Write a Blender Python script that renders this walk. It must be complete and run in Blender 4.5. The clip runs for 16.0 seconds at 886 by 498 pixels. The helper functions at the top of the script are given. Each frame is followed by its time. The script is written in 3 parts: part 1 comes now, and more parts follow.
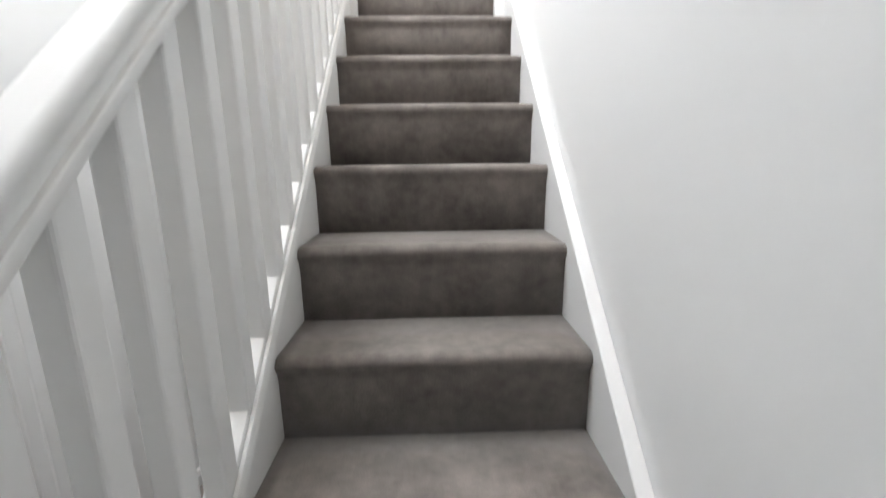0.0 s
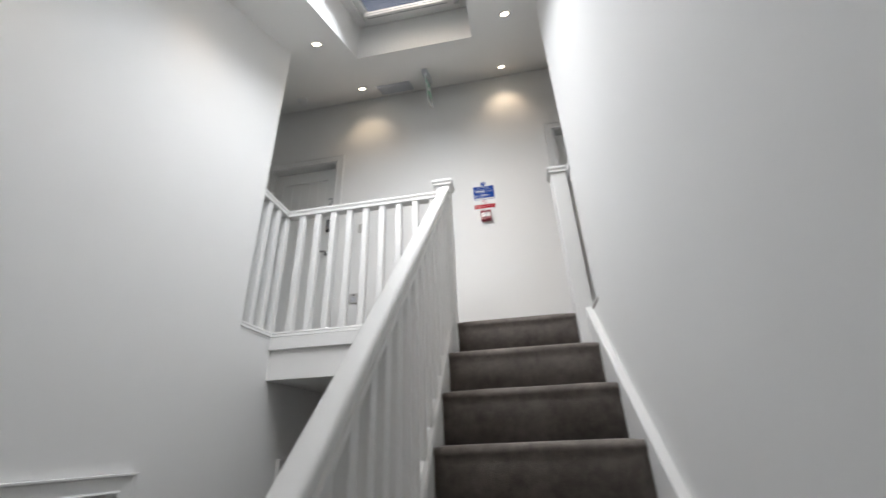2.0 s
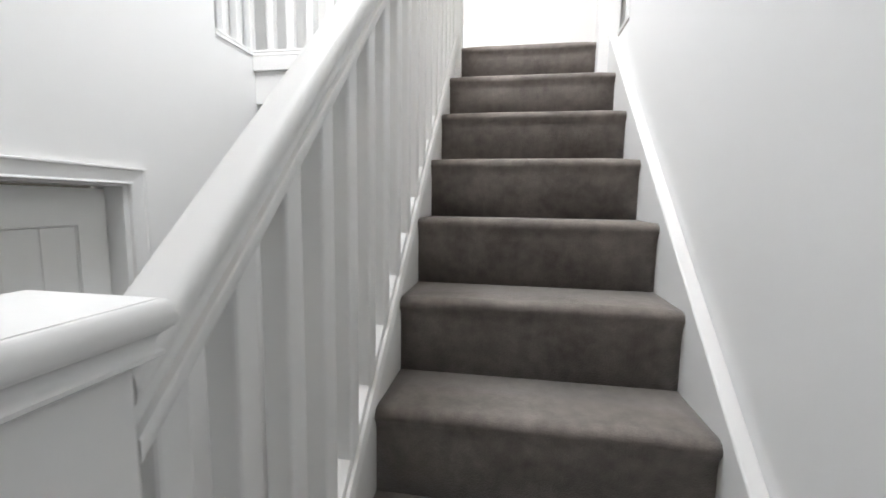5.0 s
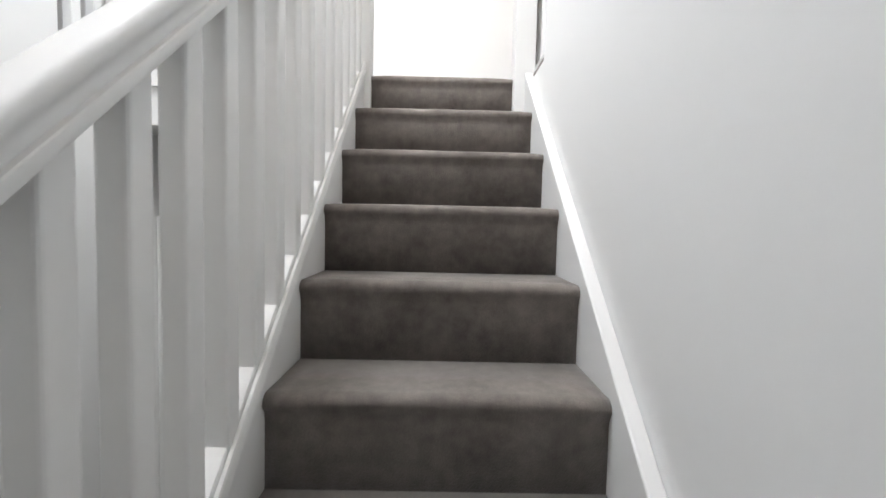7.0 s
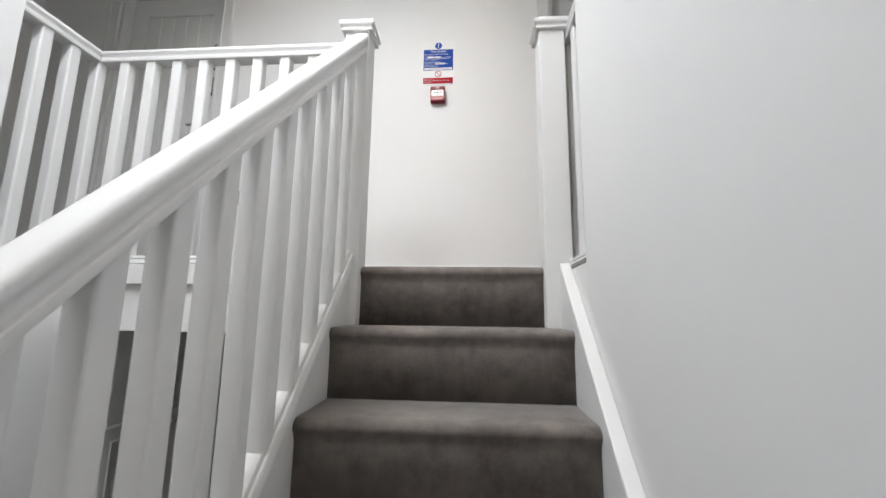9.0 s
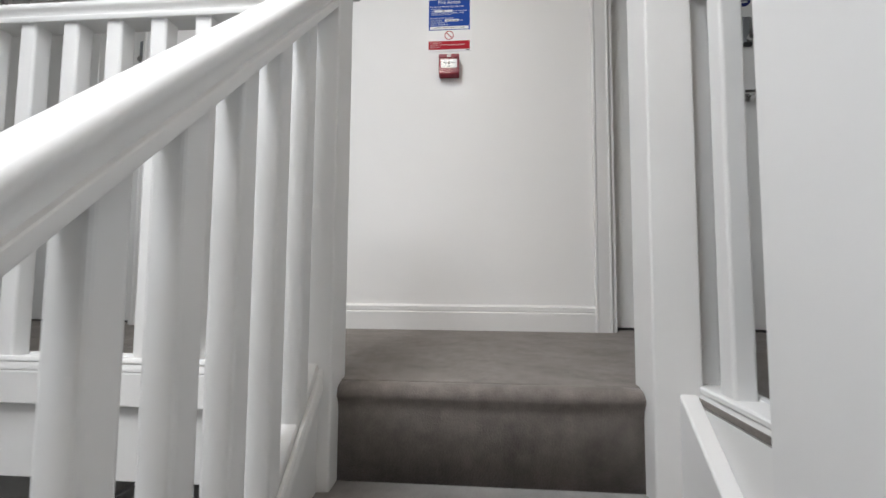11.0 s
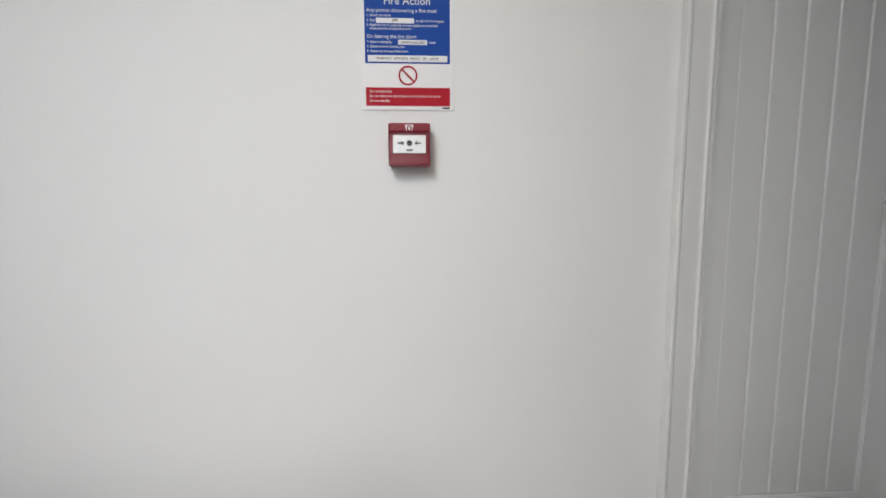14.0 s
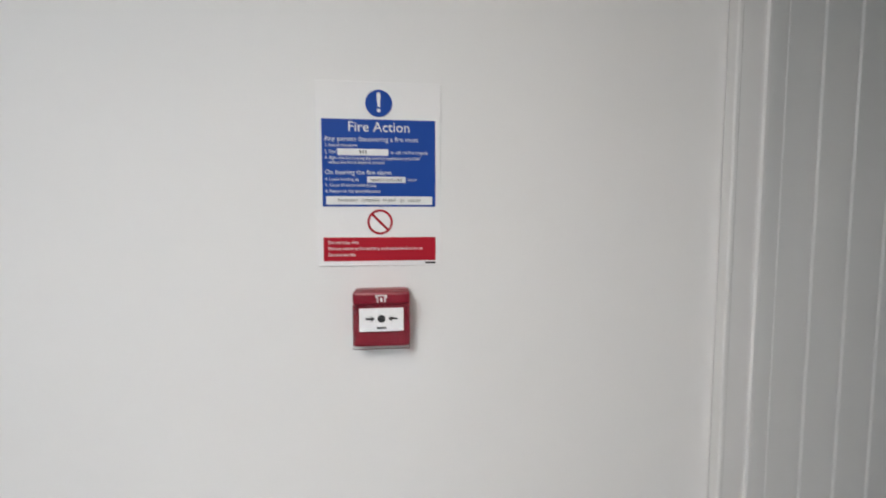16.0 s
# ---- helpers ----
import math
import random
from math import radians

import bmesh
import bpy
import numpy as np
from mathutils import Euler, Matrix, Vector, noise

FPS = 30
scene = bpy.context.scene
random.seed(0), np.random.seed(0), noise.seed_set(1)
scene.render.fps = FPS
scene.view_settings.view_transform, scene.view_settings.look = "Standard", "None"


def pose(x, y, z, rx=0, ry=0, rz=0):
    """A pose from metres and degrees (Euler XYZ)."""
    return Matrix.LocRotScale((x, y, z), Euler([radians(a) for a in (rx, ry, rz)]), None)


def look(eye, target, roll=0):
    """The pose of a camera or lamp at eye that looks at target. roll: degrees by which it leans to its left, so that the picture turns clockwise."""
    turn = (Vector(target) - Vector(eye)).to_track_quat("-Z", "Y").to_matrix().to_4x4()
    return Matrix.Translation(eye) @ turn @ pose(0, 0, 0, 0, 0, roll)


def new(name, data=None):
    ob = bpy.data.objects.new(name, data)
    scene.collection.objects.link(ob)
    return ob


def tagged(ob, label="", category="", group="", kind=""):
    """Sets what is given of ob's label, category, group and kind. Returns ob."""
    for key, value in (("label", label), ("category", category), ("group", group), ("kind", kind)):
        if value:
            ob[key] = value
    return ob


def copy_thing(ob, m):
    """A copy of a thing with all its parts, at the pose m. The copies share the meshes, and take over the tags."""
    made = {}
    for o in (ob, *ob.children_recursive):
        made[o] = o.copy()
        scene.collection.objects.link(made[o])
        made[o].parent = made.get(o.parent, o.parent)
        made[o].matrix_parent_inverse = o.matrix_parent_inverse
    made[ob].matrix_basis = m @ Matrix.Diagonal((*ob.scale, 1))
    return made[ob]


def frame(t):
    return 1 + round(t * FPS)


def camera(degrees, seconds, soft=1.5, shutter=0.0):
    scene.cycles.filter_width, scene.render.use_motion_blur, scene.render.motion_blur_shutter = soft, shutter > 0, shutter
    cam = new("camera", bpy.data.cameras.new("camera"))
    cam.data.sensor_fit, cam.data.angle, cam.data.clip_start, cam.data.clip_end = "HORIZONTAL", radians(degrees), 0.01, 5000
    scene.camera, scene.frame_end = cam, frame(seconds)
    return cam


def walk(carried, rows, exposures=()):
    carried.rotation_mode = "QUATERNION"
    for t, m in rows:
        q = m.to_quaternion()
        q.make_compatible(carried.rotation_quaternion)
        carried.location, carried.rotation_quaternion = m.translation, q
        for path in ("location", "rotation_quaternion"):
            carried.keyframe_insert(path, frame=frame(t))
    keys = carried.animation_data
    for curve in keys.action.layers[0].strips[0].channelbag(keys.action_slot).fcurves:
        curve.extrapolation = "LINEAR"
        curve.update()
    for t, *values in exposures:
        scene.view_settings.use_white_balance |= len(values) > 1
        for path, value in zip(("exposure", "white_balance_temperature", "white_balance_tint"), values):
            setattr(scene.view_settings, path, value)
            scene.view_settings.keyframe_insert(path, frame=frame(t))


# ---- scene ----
cam = camera(95.5, 16.0, 1.45, 0.3)
PATH = [
    (0, (-0.004, -2.023, -0.794), (0.052, -0.069, -1.216), -0.7),
    (0.5, (-0.018, -2.042, -0.735), (0.076, -0.047, -0.634), -0.7),
    (1, (-0.016, -2.068, -0.661), (0.134, -0.152, -0.108), -1.3),
    (1.5, (-0.012, -2.11, -0.594), (0.061, -0.291, 0.233), -2.3),
    (2, (-0.032, -2.121, -0.594), (-0.326, -0.345, 0.276), -2.4),
    (2.5, (-0.079, -2.139, -0.594), (-1.042, -0.556, 0.158), -1.0),
    (3, (-0.138, -2.176, -0.625), (-1.616, -0.925, -0.123), -0.7),
    (3.5, (-0.167, -2.144, -0.688), (-1.739, -0.913, -0.57), -1.1),
    (4, (-0.162, -2.094, -0.747), (-1.405, -0.537, -0.916), -0.6),
    (4.5, (-0.111, -2.056, -0.762), (-0.733, -0.172, -1.017), 0.3),
    (7, (-0.002, -1.796, -0.67), (0.012, 0.201, -0.77), 1.3),
    (7.5, (0.053, -1.705, -0.503), (-0.113, 0.278, -0.299), 0.6),
    (8, (0.058, -1.585, -0.385), (-0.063, 0.384, -0.055), 0.9),
    (8.5, (0.055, -1.483, -0.313), (-0.054, 0.486, 0.022), 0.9),
    (9, (0.065, -1.353, -0.167), (-0.083, 0.615, 0.16), 0.8),
    (11.3, (-0.056, -0.749, 0.309), (-0.204, 1.244, 0.395), 0.3),
    (11.5, (-0.065, -0.693, 0.371), (-0.17, 1.304, 0.429), -0.0),
    (12, (-0.073, -0.575, 0.467), (-0.212, 1.42, 0.46), -0.1),
    (12.5, (-0.069, -0.449, 0.601), (-0.276, 1.539, 0.53), 0.3),
    (13, (-0.088, -0.317, 0.693), (-0.234, 1.674, 0.577), -0.3),
    (13.5, (-0.099, -0.2, 0.812), (-0.066, 1.797, 0.718), -0.3),
    (14, (-0.118, -0.048, 0.981), (-0.014, 1.938, 0.773), -0.3),
    (14.5, (-0.104, 0.066, 1.065), (0.040, 2.048, 0.846), 0.4),
    (15, (-0.063, 0.176, 1.176), (0.327, 2.126, 0.957), 0.6),
    (15.5, (-0.085, 0.205, 1.226), (0.302, 2.152, 0.975), 0.9),
    (16, (-0.115, 0.186, 1.257), (0.105, 2.169, 1.124), -0.1),
]
EXPOSURE = [(0.0, 1.16), (0.5, 0.80), (1.0, 0.28), (1.5, 0.0), (2.0, -0.11), (2.5, 0.0), (3.0, 0.2), (3.5, 0.4), (4.0, 0.75), (4.5, 0.86), (7.0, 0.74), (7.5, 0.33), (8.0, 0.15),
            (9.0, -0.01), (11.5, -0.36), (13.0, -0.30), (14.0, -0.42), (15.0, -0.48), (16.0, -0.47)]
walk(cam, [(t, look(e, g, r)) for t, e, g, r in PATH], EXPOSURE)

# ---- world and light ----
CEIL_A, CEIL_B = 2.24, 0.55          # sloping ceiling: z = CEIL_A + CEIL_B * y
HX0, HX1, HY0, HY1 = -1.02, -0.09, -1.70, 0.00   # roof window shaft in plan
ROOF = 0.45


def ceil_z(y):
    return CEIL_A + CEIL_B * y


world = bpy.data.worlds.new("world")
scene.world = world
world.use_nodes = True
wn = world.node_tree.nodes
sky = wn.new("ShaderNodeTexSky")
sky.sky_type = "NISHITA"
sky.sun_disc = False
sky.dust_density = 7.0
sky.sun_elevation = radians(40)
sky.sun_rotation = radians(200)
world.node_tree.links.new(sky.outputs[0], wn["Background"].inputs[0])
wn["Background"].inputs[1].default_value = 0.15

sun = new("sun", bpy.data.lights.new("sun", "SUN"))
sun.data.energy, sun.data.angle, sun.data.color = 0.8, radians(15), (1.0, 0.97, 0.93)
sun.matrix_world = look((0, -4, 8), (0, 0, 0))

SLOPE = math.atan(CEIL_B)      # pitch of the roof
sk = bpy.data.lights.new("skylight_daylight", "AREA")
sk.shape, sk.size, sk.size_y = "RECTANGLE", 0.42, 1.25
sk.energy, sk.color, sk.spread = 28.0, (0.915, 0.957, 1.0), radians(138)
o = new("skylight_daylight", sk)
o.matrix_world = pose(-0.68, -1.00, ceil_z(-1.00) + 0.375, 20, -7)


# ---- materials ----
def nodes_of(name):
    m = bpy.data.materials.new(name)
    m.use_nodes = True
    nt = m.node_tree
    return m, nt, nt.nodes["Principled BSDF"]


def mat(name, col, rough=0.5, metal=0.0, var=0.06, scale=6.0, fine=120.0, bump=0.1, dist=0.002, spec=0.5):
    """A painted or plain surface with broad tone shifts, fine grain and slight relief."""
    m, nt, b = nodes_of(name)
    N, L = nt.nodes, nt.links
    co = N.new("ShaderNodeTexCoord")
    n1 = N.new("ShaderNodeTexNoise")
    n1.inputs["Scale"].default_value, n1.inputs["Detail"].default_value = scale, 5
    n2 = N.new("ShaderNodeTexNoise")
    n2.inputs["Scale"].default_value, n2.inputs["Detail"].default_value = fine, 4
    for n in (n1, n2):
        L.new(co.outputs["Object"], n.inputs["Vector"])
    mix = N.new("ShaderNodeMix")
    mix.data_type = "RGBA"
    lo = tuple(c * (1 - var) for c in col)
    hi = tuple(min(1, c * (1 + var)) for c in col)
    mix.inputs[6].default_value, mix.inputs[7].default_value = (*lo, 1), (*hi, 1)
    add = N.new("ShaderNodeMath")
    add.operation = "MULTIPLY_ADD"
    L.new(n2.outputs[0], add.inputs[0])
    add.inputs[1].default_value = 0.35
    sub = N.new("ShaderNodeMath")
    sub.operation = "SUBTRACT"
    L.new(n1.outputs[0], sub.inputs[0])
    sub.inputs[1].default_value = 0.17
    L.new(sub.outputs[0], add.inputs[2])
    L.new(add.outputs[0], mix.inputs[0])
    L.new(mix.outputs[2], b.inputs["Base Color"])
    rr = N.new("ShaderNodeMapRange")
    rr.inputs[3].default_value, rr.inputs[4].default_value = rough * 0.88, min(1, rough * 1.12)
    L.new(n1.outputs[0], rr.inputs[0])
    L.new(rr.outputs[0], b.inputs["Roughness"])
    b.inputs["Metallic"].default_value = metal
    b.inputs["Specular IOR Level"].default_value = spec
    bp = N.new("ShaderNodeBump")
    bp.inputs["Strength"].default_value, bp.inputs["Distance"].default_value = bump, dist
    L.new(n2.outputs[0], bp.inputs["Height"])
    L.new(bp.outputs[0], b.inputs["Normal"])
    return m


def carpet_mat():
    m, nt, b = nodes_of("taupe_carpet")
    N, L = nt.nodes, nt.links
    co = N.new("ShaderNodeTexCoord")
    pile = N.new("ShaderNodeTexNoise")
    pile.inputs["Scale"].default_value, pile.inputs["Detail"].default_value = 420, 3
    brush = N.new("ShaderNodeTexNoise")
    brush.inputs["Scale"].default_value, brush.inputs["Detail"].default_value = 9, 6
    brush.inputs["Distortion"].default_value = 0.25
    mid = N.new("ShaderNodeTexNoise")
    mid.inputs["Scale"].default_value, mid.inputs["Detail"].default_value = 34, 4
    tuft = N.new("ShaderNodeTexVoronoi")
    tuft.inputs["Scale"].default_value = 260
    mp = N.new("ShaderNodeMapping")
    mp.inputs["Scale"].default_value = (0.8, 1.0, 0.6)
    L.new(co.outputs["Object"], mp.inputs[0])
    L.new(mp.outputs[0], brush.inputs["Vector"])
    for n in (pile, tuft, mid):
        L.new(co.outputs["Object"], n.inputs["Vector"])
    ramp = N.new("ShaderNodeValToRGB")
    ramp.color_ramp.elements[0].position, ramp.color_ramp.elements[1].position = 0.36, 0.64
    ramp.color_ramp.elements[0].color = (0.126, 0.110, 0.100, 1)
    ramp.color_ramp.elements[1].color = (0.228, 0.200, 0.182, 1)
    blend = N.new("ShaderNodeMix")
    blend.inputs[0].default_value = 0.42
    L.new(brush.outputs[0], blend.inputs[2])
    L.new(mid.outputs[0], blend.inputs[3])
    rib = N.new("ShaderNodeTexNoise")
    rib.inputs["Scale"].default_value, rib.inputs["Detail"].default_value = 1.0, 3
    mr = N.new("ShaderNodeMapping")
    mr.inputs["Scale"].default_value = (110.0, 22.0, 9.0)
    L.new(co.outputs["Object"], mr.inputs[0])
    L.new(mr.outputs[0], rib.inputs["Vector"])
    ribbed = N.new("ShaderNodeMix")
    ribbed.inputs[0].default_value = 0.08
    L.new(blend.outputs[0], ribbed.inputs[2])
    L.new(rib.outputs[0], ribbed.inputs[3])
    L.new(ribbed.outputs[0], ramp.inputs[0])
    grain = N.new("ShaderNodeMix")
    grain.data_type, grain.blend_type = "RGBA", "OVERLAY"
    grain.inputs[0].default_value = 0.3
    L.new(ramp.outputs[0], grain.inputs[6])
    L.new(pile.outputs[0], grain.inputs[7])
    L.new(grain.outputs[2], b.inputs["Base Color"])
    b.inputs["Roughness"].default_value = 0.95
    b.inputs["Specular IOR Level"].default_value = 0.1
    b.inputs["Sheen Weight"].default_value = 0.25
    b.inputs["Sheen Roughness"].default_value = 0.5
    bp = N.new("ShaderNodeBump")
    bp.inputs["Strength"].default_value, bp.inputs["Distance"].default_value = 0.22, 0.003
    ad = N.new("ShaderNodeMath")
    L.new(tuft.outputs["Distance"], ad.inputs[0])
    L.new(pile.outputs[0], ad.inputs[1])
    L.new(ad.outputs[0], bp.inputs["Height"])
    L.new(bp.outputs[0], b.inputs["Normal"])
    return m


def glass_mat():
    m, nt, b = nodes_of("window_glass")
    b.inputs["Transmission Weight"].default_value = 1.0
    b.inputs["Roughness"].default_value = 0.02
    b.inputs["IOR"].default_value = 1.45
    return m


def lamp_mat(name, col, power):
    m, nt, b = nodes_of(name)
    b.inputs["Base Color"].default_value = (*col, 1)
    b.inputs["Emission Color"].default_value = (*col, 1)
    b.inputs["Emission Strength"].default_value = power
    return m


WALL = mat("white_emulsion", (0.82, 0.82, 0.815), 0.75, var=0.015, scale=1.6, fine=260, bump=0.06, dist=0.001, spec=0.3)
CEILM = mat("ceiling_emulsion", (0.84, 0.84, 0.83), 0.8, var=0.015, scale=1.5, fine=200, bump=0.05, dist=0.001, spec=0.2)
GLOSS = mat("white_satin_woodwork", (0.765, 0.765, 0.76), 0.54, var=0.015, scale=7, fine=90, bump=0.04, dist=0.001, spec=0.3)
DOORW = mat("white_door_paint", (0.79, 0.795, 0.785), 0.42, var=0.02, scale=5, fine=150, bump=0.06, dist=0.001)
CARPET = carpet_mat()
CHROME = mat("brushed_steel", (0.60, 0.60, 0.60), 0.25, 1.0, var=0.05, scale=20, fine=300, bump=0.03)
DARK = mat("dark_metal", (0.045, 0.045, 0.05), 0.4, 0.3, var=0.1)
# near-black colour that paints the shade in the gaps round the doors
SHADOWGAP = mat("door_gap_shade", (0.045, 0.042, 0.04), 0.7)
BLUE = mat("sign_blue", (0.008, 0.062, 0.34), 0.6, var=0.03, spec=0.2)
RED = mat("sign_red", (0.42, 0.009, 0.024), 0.6, var=0.03, spec=0.2)
REDPL = mat("red_plastic", (0.23, 0.009, 0.024), 0.3, var=0.04)
PAPER = mat("sign_white", (0.84, 0.84, 0.84), 0.55, var=0.01, spec=0.25)
INK = mat("black_ink", (0.02, 0.02, 0.022), 0.5)
NAVY = mat("disc_navy", (0.010, 0.018, 0.13), 0.45, var=0.03, spec=0.3)
STEEL = mat("satin_steel_plate", (0.50, 0.49, 0.475), 0.42, 0.15, var=0.04, scale=14, fine=240, bump=0.03)
GREY = mat("grey_plastic", (0.56, 0.58, 0.62), 0.5)
PLASTIC = mat("white_plastic", (0.78, 0.78, 0.77), 0.3, var=0.01)
ALU = mat("grey_aluminium", (0.33, 0.35, 0.37), 0.4, 0.6)
GREEN = mat("exit_green", (0.03, 0.36, 0.2), 0.3)
ACRYL = mat("clear_acrylic", (0.62, 0.68, 0.67), 0.12, var=0.01)
GLASS = glass_mat()
BULB = lamp_mat("warm_lamp_face", (1.0, 0.86, 0.66), 14.0)


# ---- mesh helpers ----
def mesh_ob(name, bm, material, parent=None, label="", smooth=False):
    me = bpy.data.meshes.new(name)
    bmesh.ops.recalc_face_normals(bm, faces=bm.faces)
    bm.to_mesh(me)
    bm.free()
    me.materials.append(material)
    if smooth:
        for p in me.polygons:
            p.use_smooth = True
    ob = new(name, me)
    if parent:
        ob.parent = parent
    if label:
        tagged(ob, label)
    return ob


def part(name, bm, material, parent, label="", smooth=False):
    return mesh_ob(name, bm, material, parent, label, smooth)


def empty(name, label, category, at=(0, 0, 0), rz=0, group="", kind=""):
    ob = new(name)
    ob.empty_display_size = 0.1
    ob.matrix_basis = pose(*at, 0, 0, rz)
    return tagged(ob, label, category, group, kind)


def box(bm, x0, x1, y0, y1, z0, z1, bevel=0.0, seg=2):
    r = bmesh.ops.create_cube(bm, size=1.0)
    for v in r["verts"]:
        v.co = ((x0 + x1) / 2 + v.co.x * (x1 - x0), (y0 + y1) / 2 + v.co.y * (y1 - y0), (z0 + z1) / 2 + v.co.z * (z1 - z0))
    if bevel > 0:
        es = list({e for v in r["verts"] for e in v.link_edges})
        bmesh.ops.bevel(bm, geom=es, offset=bevel, segments=seg, affect="EDGES", profile=0.5)
    return bm


def boxed(*a, **k):
    return box(bmesh.new(), *a, **k)


def cyl(bm, centre, r, depth, axis="Z", seg=24, r2=None, bevel=0.0):
    rot = {"Z": Matrix(), "Y": Matrix.Rotation(radians(90), 4, "X"), "X": Matrix.Rotation(radians(90), 4, "Y")}[axis]
    q = bmesh.ops.create_cone(bm, cap_ends=True, segments=seg, radius1=r, radius2=r if r2 is None else r2, depth=depth,
                              matrix=Matrix.Translation(centre) @ rot)
    if bevel:
        es = [e for e in {e for v in q["verts"] for e in v.link_edges} if len(e.link_faces) == 2 and max(len(f.verts) for f in e.link_faces) > 4]
        bmesh.ops.bevel(bm, geom=es, offset=bevel, segments=2, affect="EDGES", profile=0.5)
    return bm


def sweep(bm, profile, a, b, up=Vector((0, 0, 1)), side=None, cut=None):
    """Profile (side, up) swept from a to b; upright ends, as joiners cut a rail against a post."""
    a, b = Vector(a), Vector(b)
    d = (b - a)
    flat = Vector((d.x, d.y, 0)).normalized()
    side = Vector((flat.y, -flat.x, 0)) if side is None else Vector(side)
    k = d.length / max(1e-6, math.hypot(d.x, d.y))
    rings = []
    for p in (a, b):
        rings.append([bm.verts.new(p + side * s + Vector((0, 0, 1)) * u * k) for s, u in profile])
    n = len(profile)
    for i in range(n):
        bm.faces.new((rings[0][i], rings[0][(i + 1) % n], rings[1][(i + 1) % n], rings[1][i]))
    bm.faces.new(rings[0][::-1])
    bm.faces.new(rings[1])
    return bm


def shade(bm, degrees=35):
    """Smooth shading, with edges sharper than that kept crisp."""
    bmesh.ops.recalc_face_normals(bm, faces=bm.faces)
    for f in bm.faces:
        f.smooth = True
    for e in bm.edges:
        e.smooth = len(e.link_faces) == 2 and e.calc_face_angle(0) < radians(degrees)
    return bm


def slab(us, vs, holes, place, thick):
    """A flat slab on a grid of u and v lines, with rectangular holes; place(u, v, w) gives the point, w runs 0 to thick."""
    us, vs = sorted(set(us) | {h[i] for h in holes for i in (0, 1)}), sorted(set(vs) | {h[i] for h in holes for i in (2, 3)})
    bm = bmesh.new()
    pts = {}

    def vert(i, j, w):
        if (i, j, w) not in pts:
            pts[i, j, w] = bm.verts.new(place(us[i], vs[j], w * thick))
        return pts[i, j, w]

    def solid(i, j):
        if not (0 <= i < len(us) - 1 and 0 <= j < len(vs) - 1):
            return False
        u, v = (us[i] + us[i + 1]) / 2, (vs[j] + vs[j + 1]) / 2
        return not any(h[0] < u < h[1] and h[2] < v < h[3] for h in holes)

    for i in range(len(us) - 1):
        for j in range(len(vs) - 1):
            if not solid(i, j):
                continue
            for w in (0, 1):
                bm.faces.new((vert(i, j, w), vert(i + 1, j, w), vert(i + 1, j + 1, w), vert(i, j + 1, w)))
            for di, dj, e in ((-1, 0, ((i, j), (i, j + 1))), (1, 0, ((i + 1, j), (i + 1, j + 1))), (0, -1, ((i, j), (i + 1, j))), (0, 1, ((i, j + 1), (i + 1, j + 1)))):
                if not solid(i + di, j + dj):
                    bm.faces.new((vert(*e[0], 0), vert(*e[1], 0), vert(*e[1], 1), vert(*e[0], 1)))
    return bm


def wall_y(name, y, thick, x0, x1, z0, z1, holes=(), label=""):
    """A wall facing along y from y to y + thick; tops follow the sloping ceiling."""
    bm = slab([x0, x1], [z0, z1], list(holes), lambda u, v, w: (u, y + w, min(v, ceil_z(y + w) + 0.02)), thick)
    return tagged(mesh_ob(name, bm, WALL), label or "plain white painted plaster wall", "wall", kind="structure")


def wall_x(name, x, thick, y0, y1, z0, z1, holes=(), label=""):
    bm = slab([y0, y1], [z0, z1], list(holes), lambda u, v, w: (x + w, u, min(v, ceil_z(u) + 0.02)), thick)
    return tagged(mesh_ob(name, bm, WALL), label or "plain white painted plaster wall", "wall", kind="structure")


# ---- plan ----
R, G = 0.200, 0.204            # rise and going
LOW = -2.68                    # lower hall floor
QL = -10 * R                   # quarter landing level
XL, XR = -1.437, 0.38           # left wall and right wall faces
W = 0.842                      # far wall face
ENDL, ENDR = -0.258, -0.218     # where the left and right stair walls end
SL, SR = -0.345, 0.345         # carpet edges at the strings
RX = -0.367                    # line of the stair balustrade
RY = 0.05                      # line of the landing balustrade
HEAD = 1.928                   # door opening height

# ---- structure ----
D3 = (0.514, 1.192)            # far door, right of the notice
D2 = (-2.245, -1.525)          # far door, left end of the landing
wall_y("wall_far", W, 0.13, -2.8, 1.55, -0.24, 3.2, [(*D3, -0.03, HEAD + 0.02), (*D2, -0.03, HEAD + 0.02)], "white painted landing wall with two door openings")
D1 = (-1.541, -0.746)          # lower door in the left wall
D4 = (0.312, 0.762)             # cupboard door under the landing
wall_x("wall_left", XL - 0.13, 0.13, -3.2, 2.3, LOW, 3.0,
       [(*D1, LOW, LOW + 1.989), (*D4, LOW, LOW + 1.989), (ENDL, RY, -0.004, 3.0), (RY, 2.3, -0.236, 3.0)], "tall white painted stairwell wall")
wall_x("wall_right", XR, 0.13, -3.2, 2.3, LOW, 3.0, [(ENDR, 2.3, -0.24, 3.0)], "tall white painted wall beside the stairs")
# unseen closing wall, set close behind the stair foot to bounce light onto risers
wall_y("wall_back", -3.03, 0.13, XL - 0.13, XR + 0.13, LOW, 3.0)
wall_y("wall_hall_end", 2.3, 0.13, XL - 0.13, XR + 0.13, LOW, -0.24)
wall_y("wall_landing_left", ENDL - 0.13, 0.13, -2.8, XL - 0.13, -0.24, 3.0)
wall_x("wall_landing_end", -2.93, 0.13, ENDL - 0.13, W + 0.13, -0.24, 3.2)
wall_y("wall_landing_right", ENDR - 0.13, 0.13, XR + 0.13, 1.55, -0.24, 3.0)
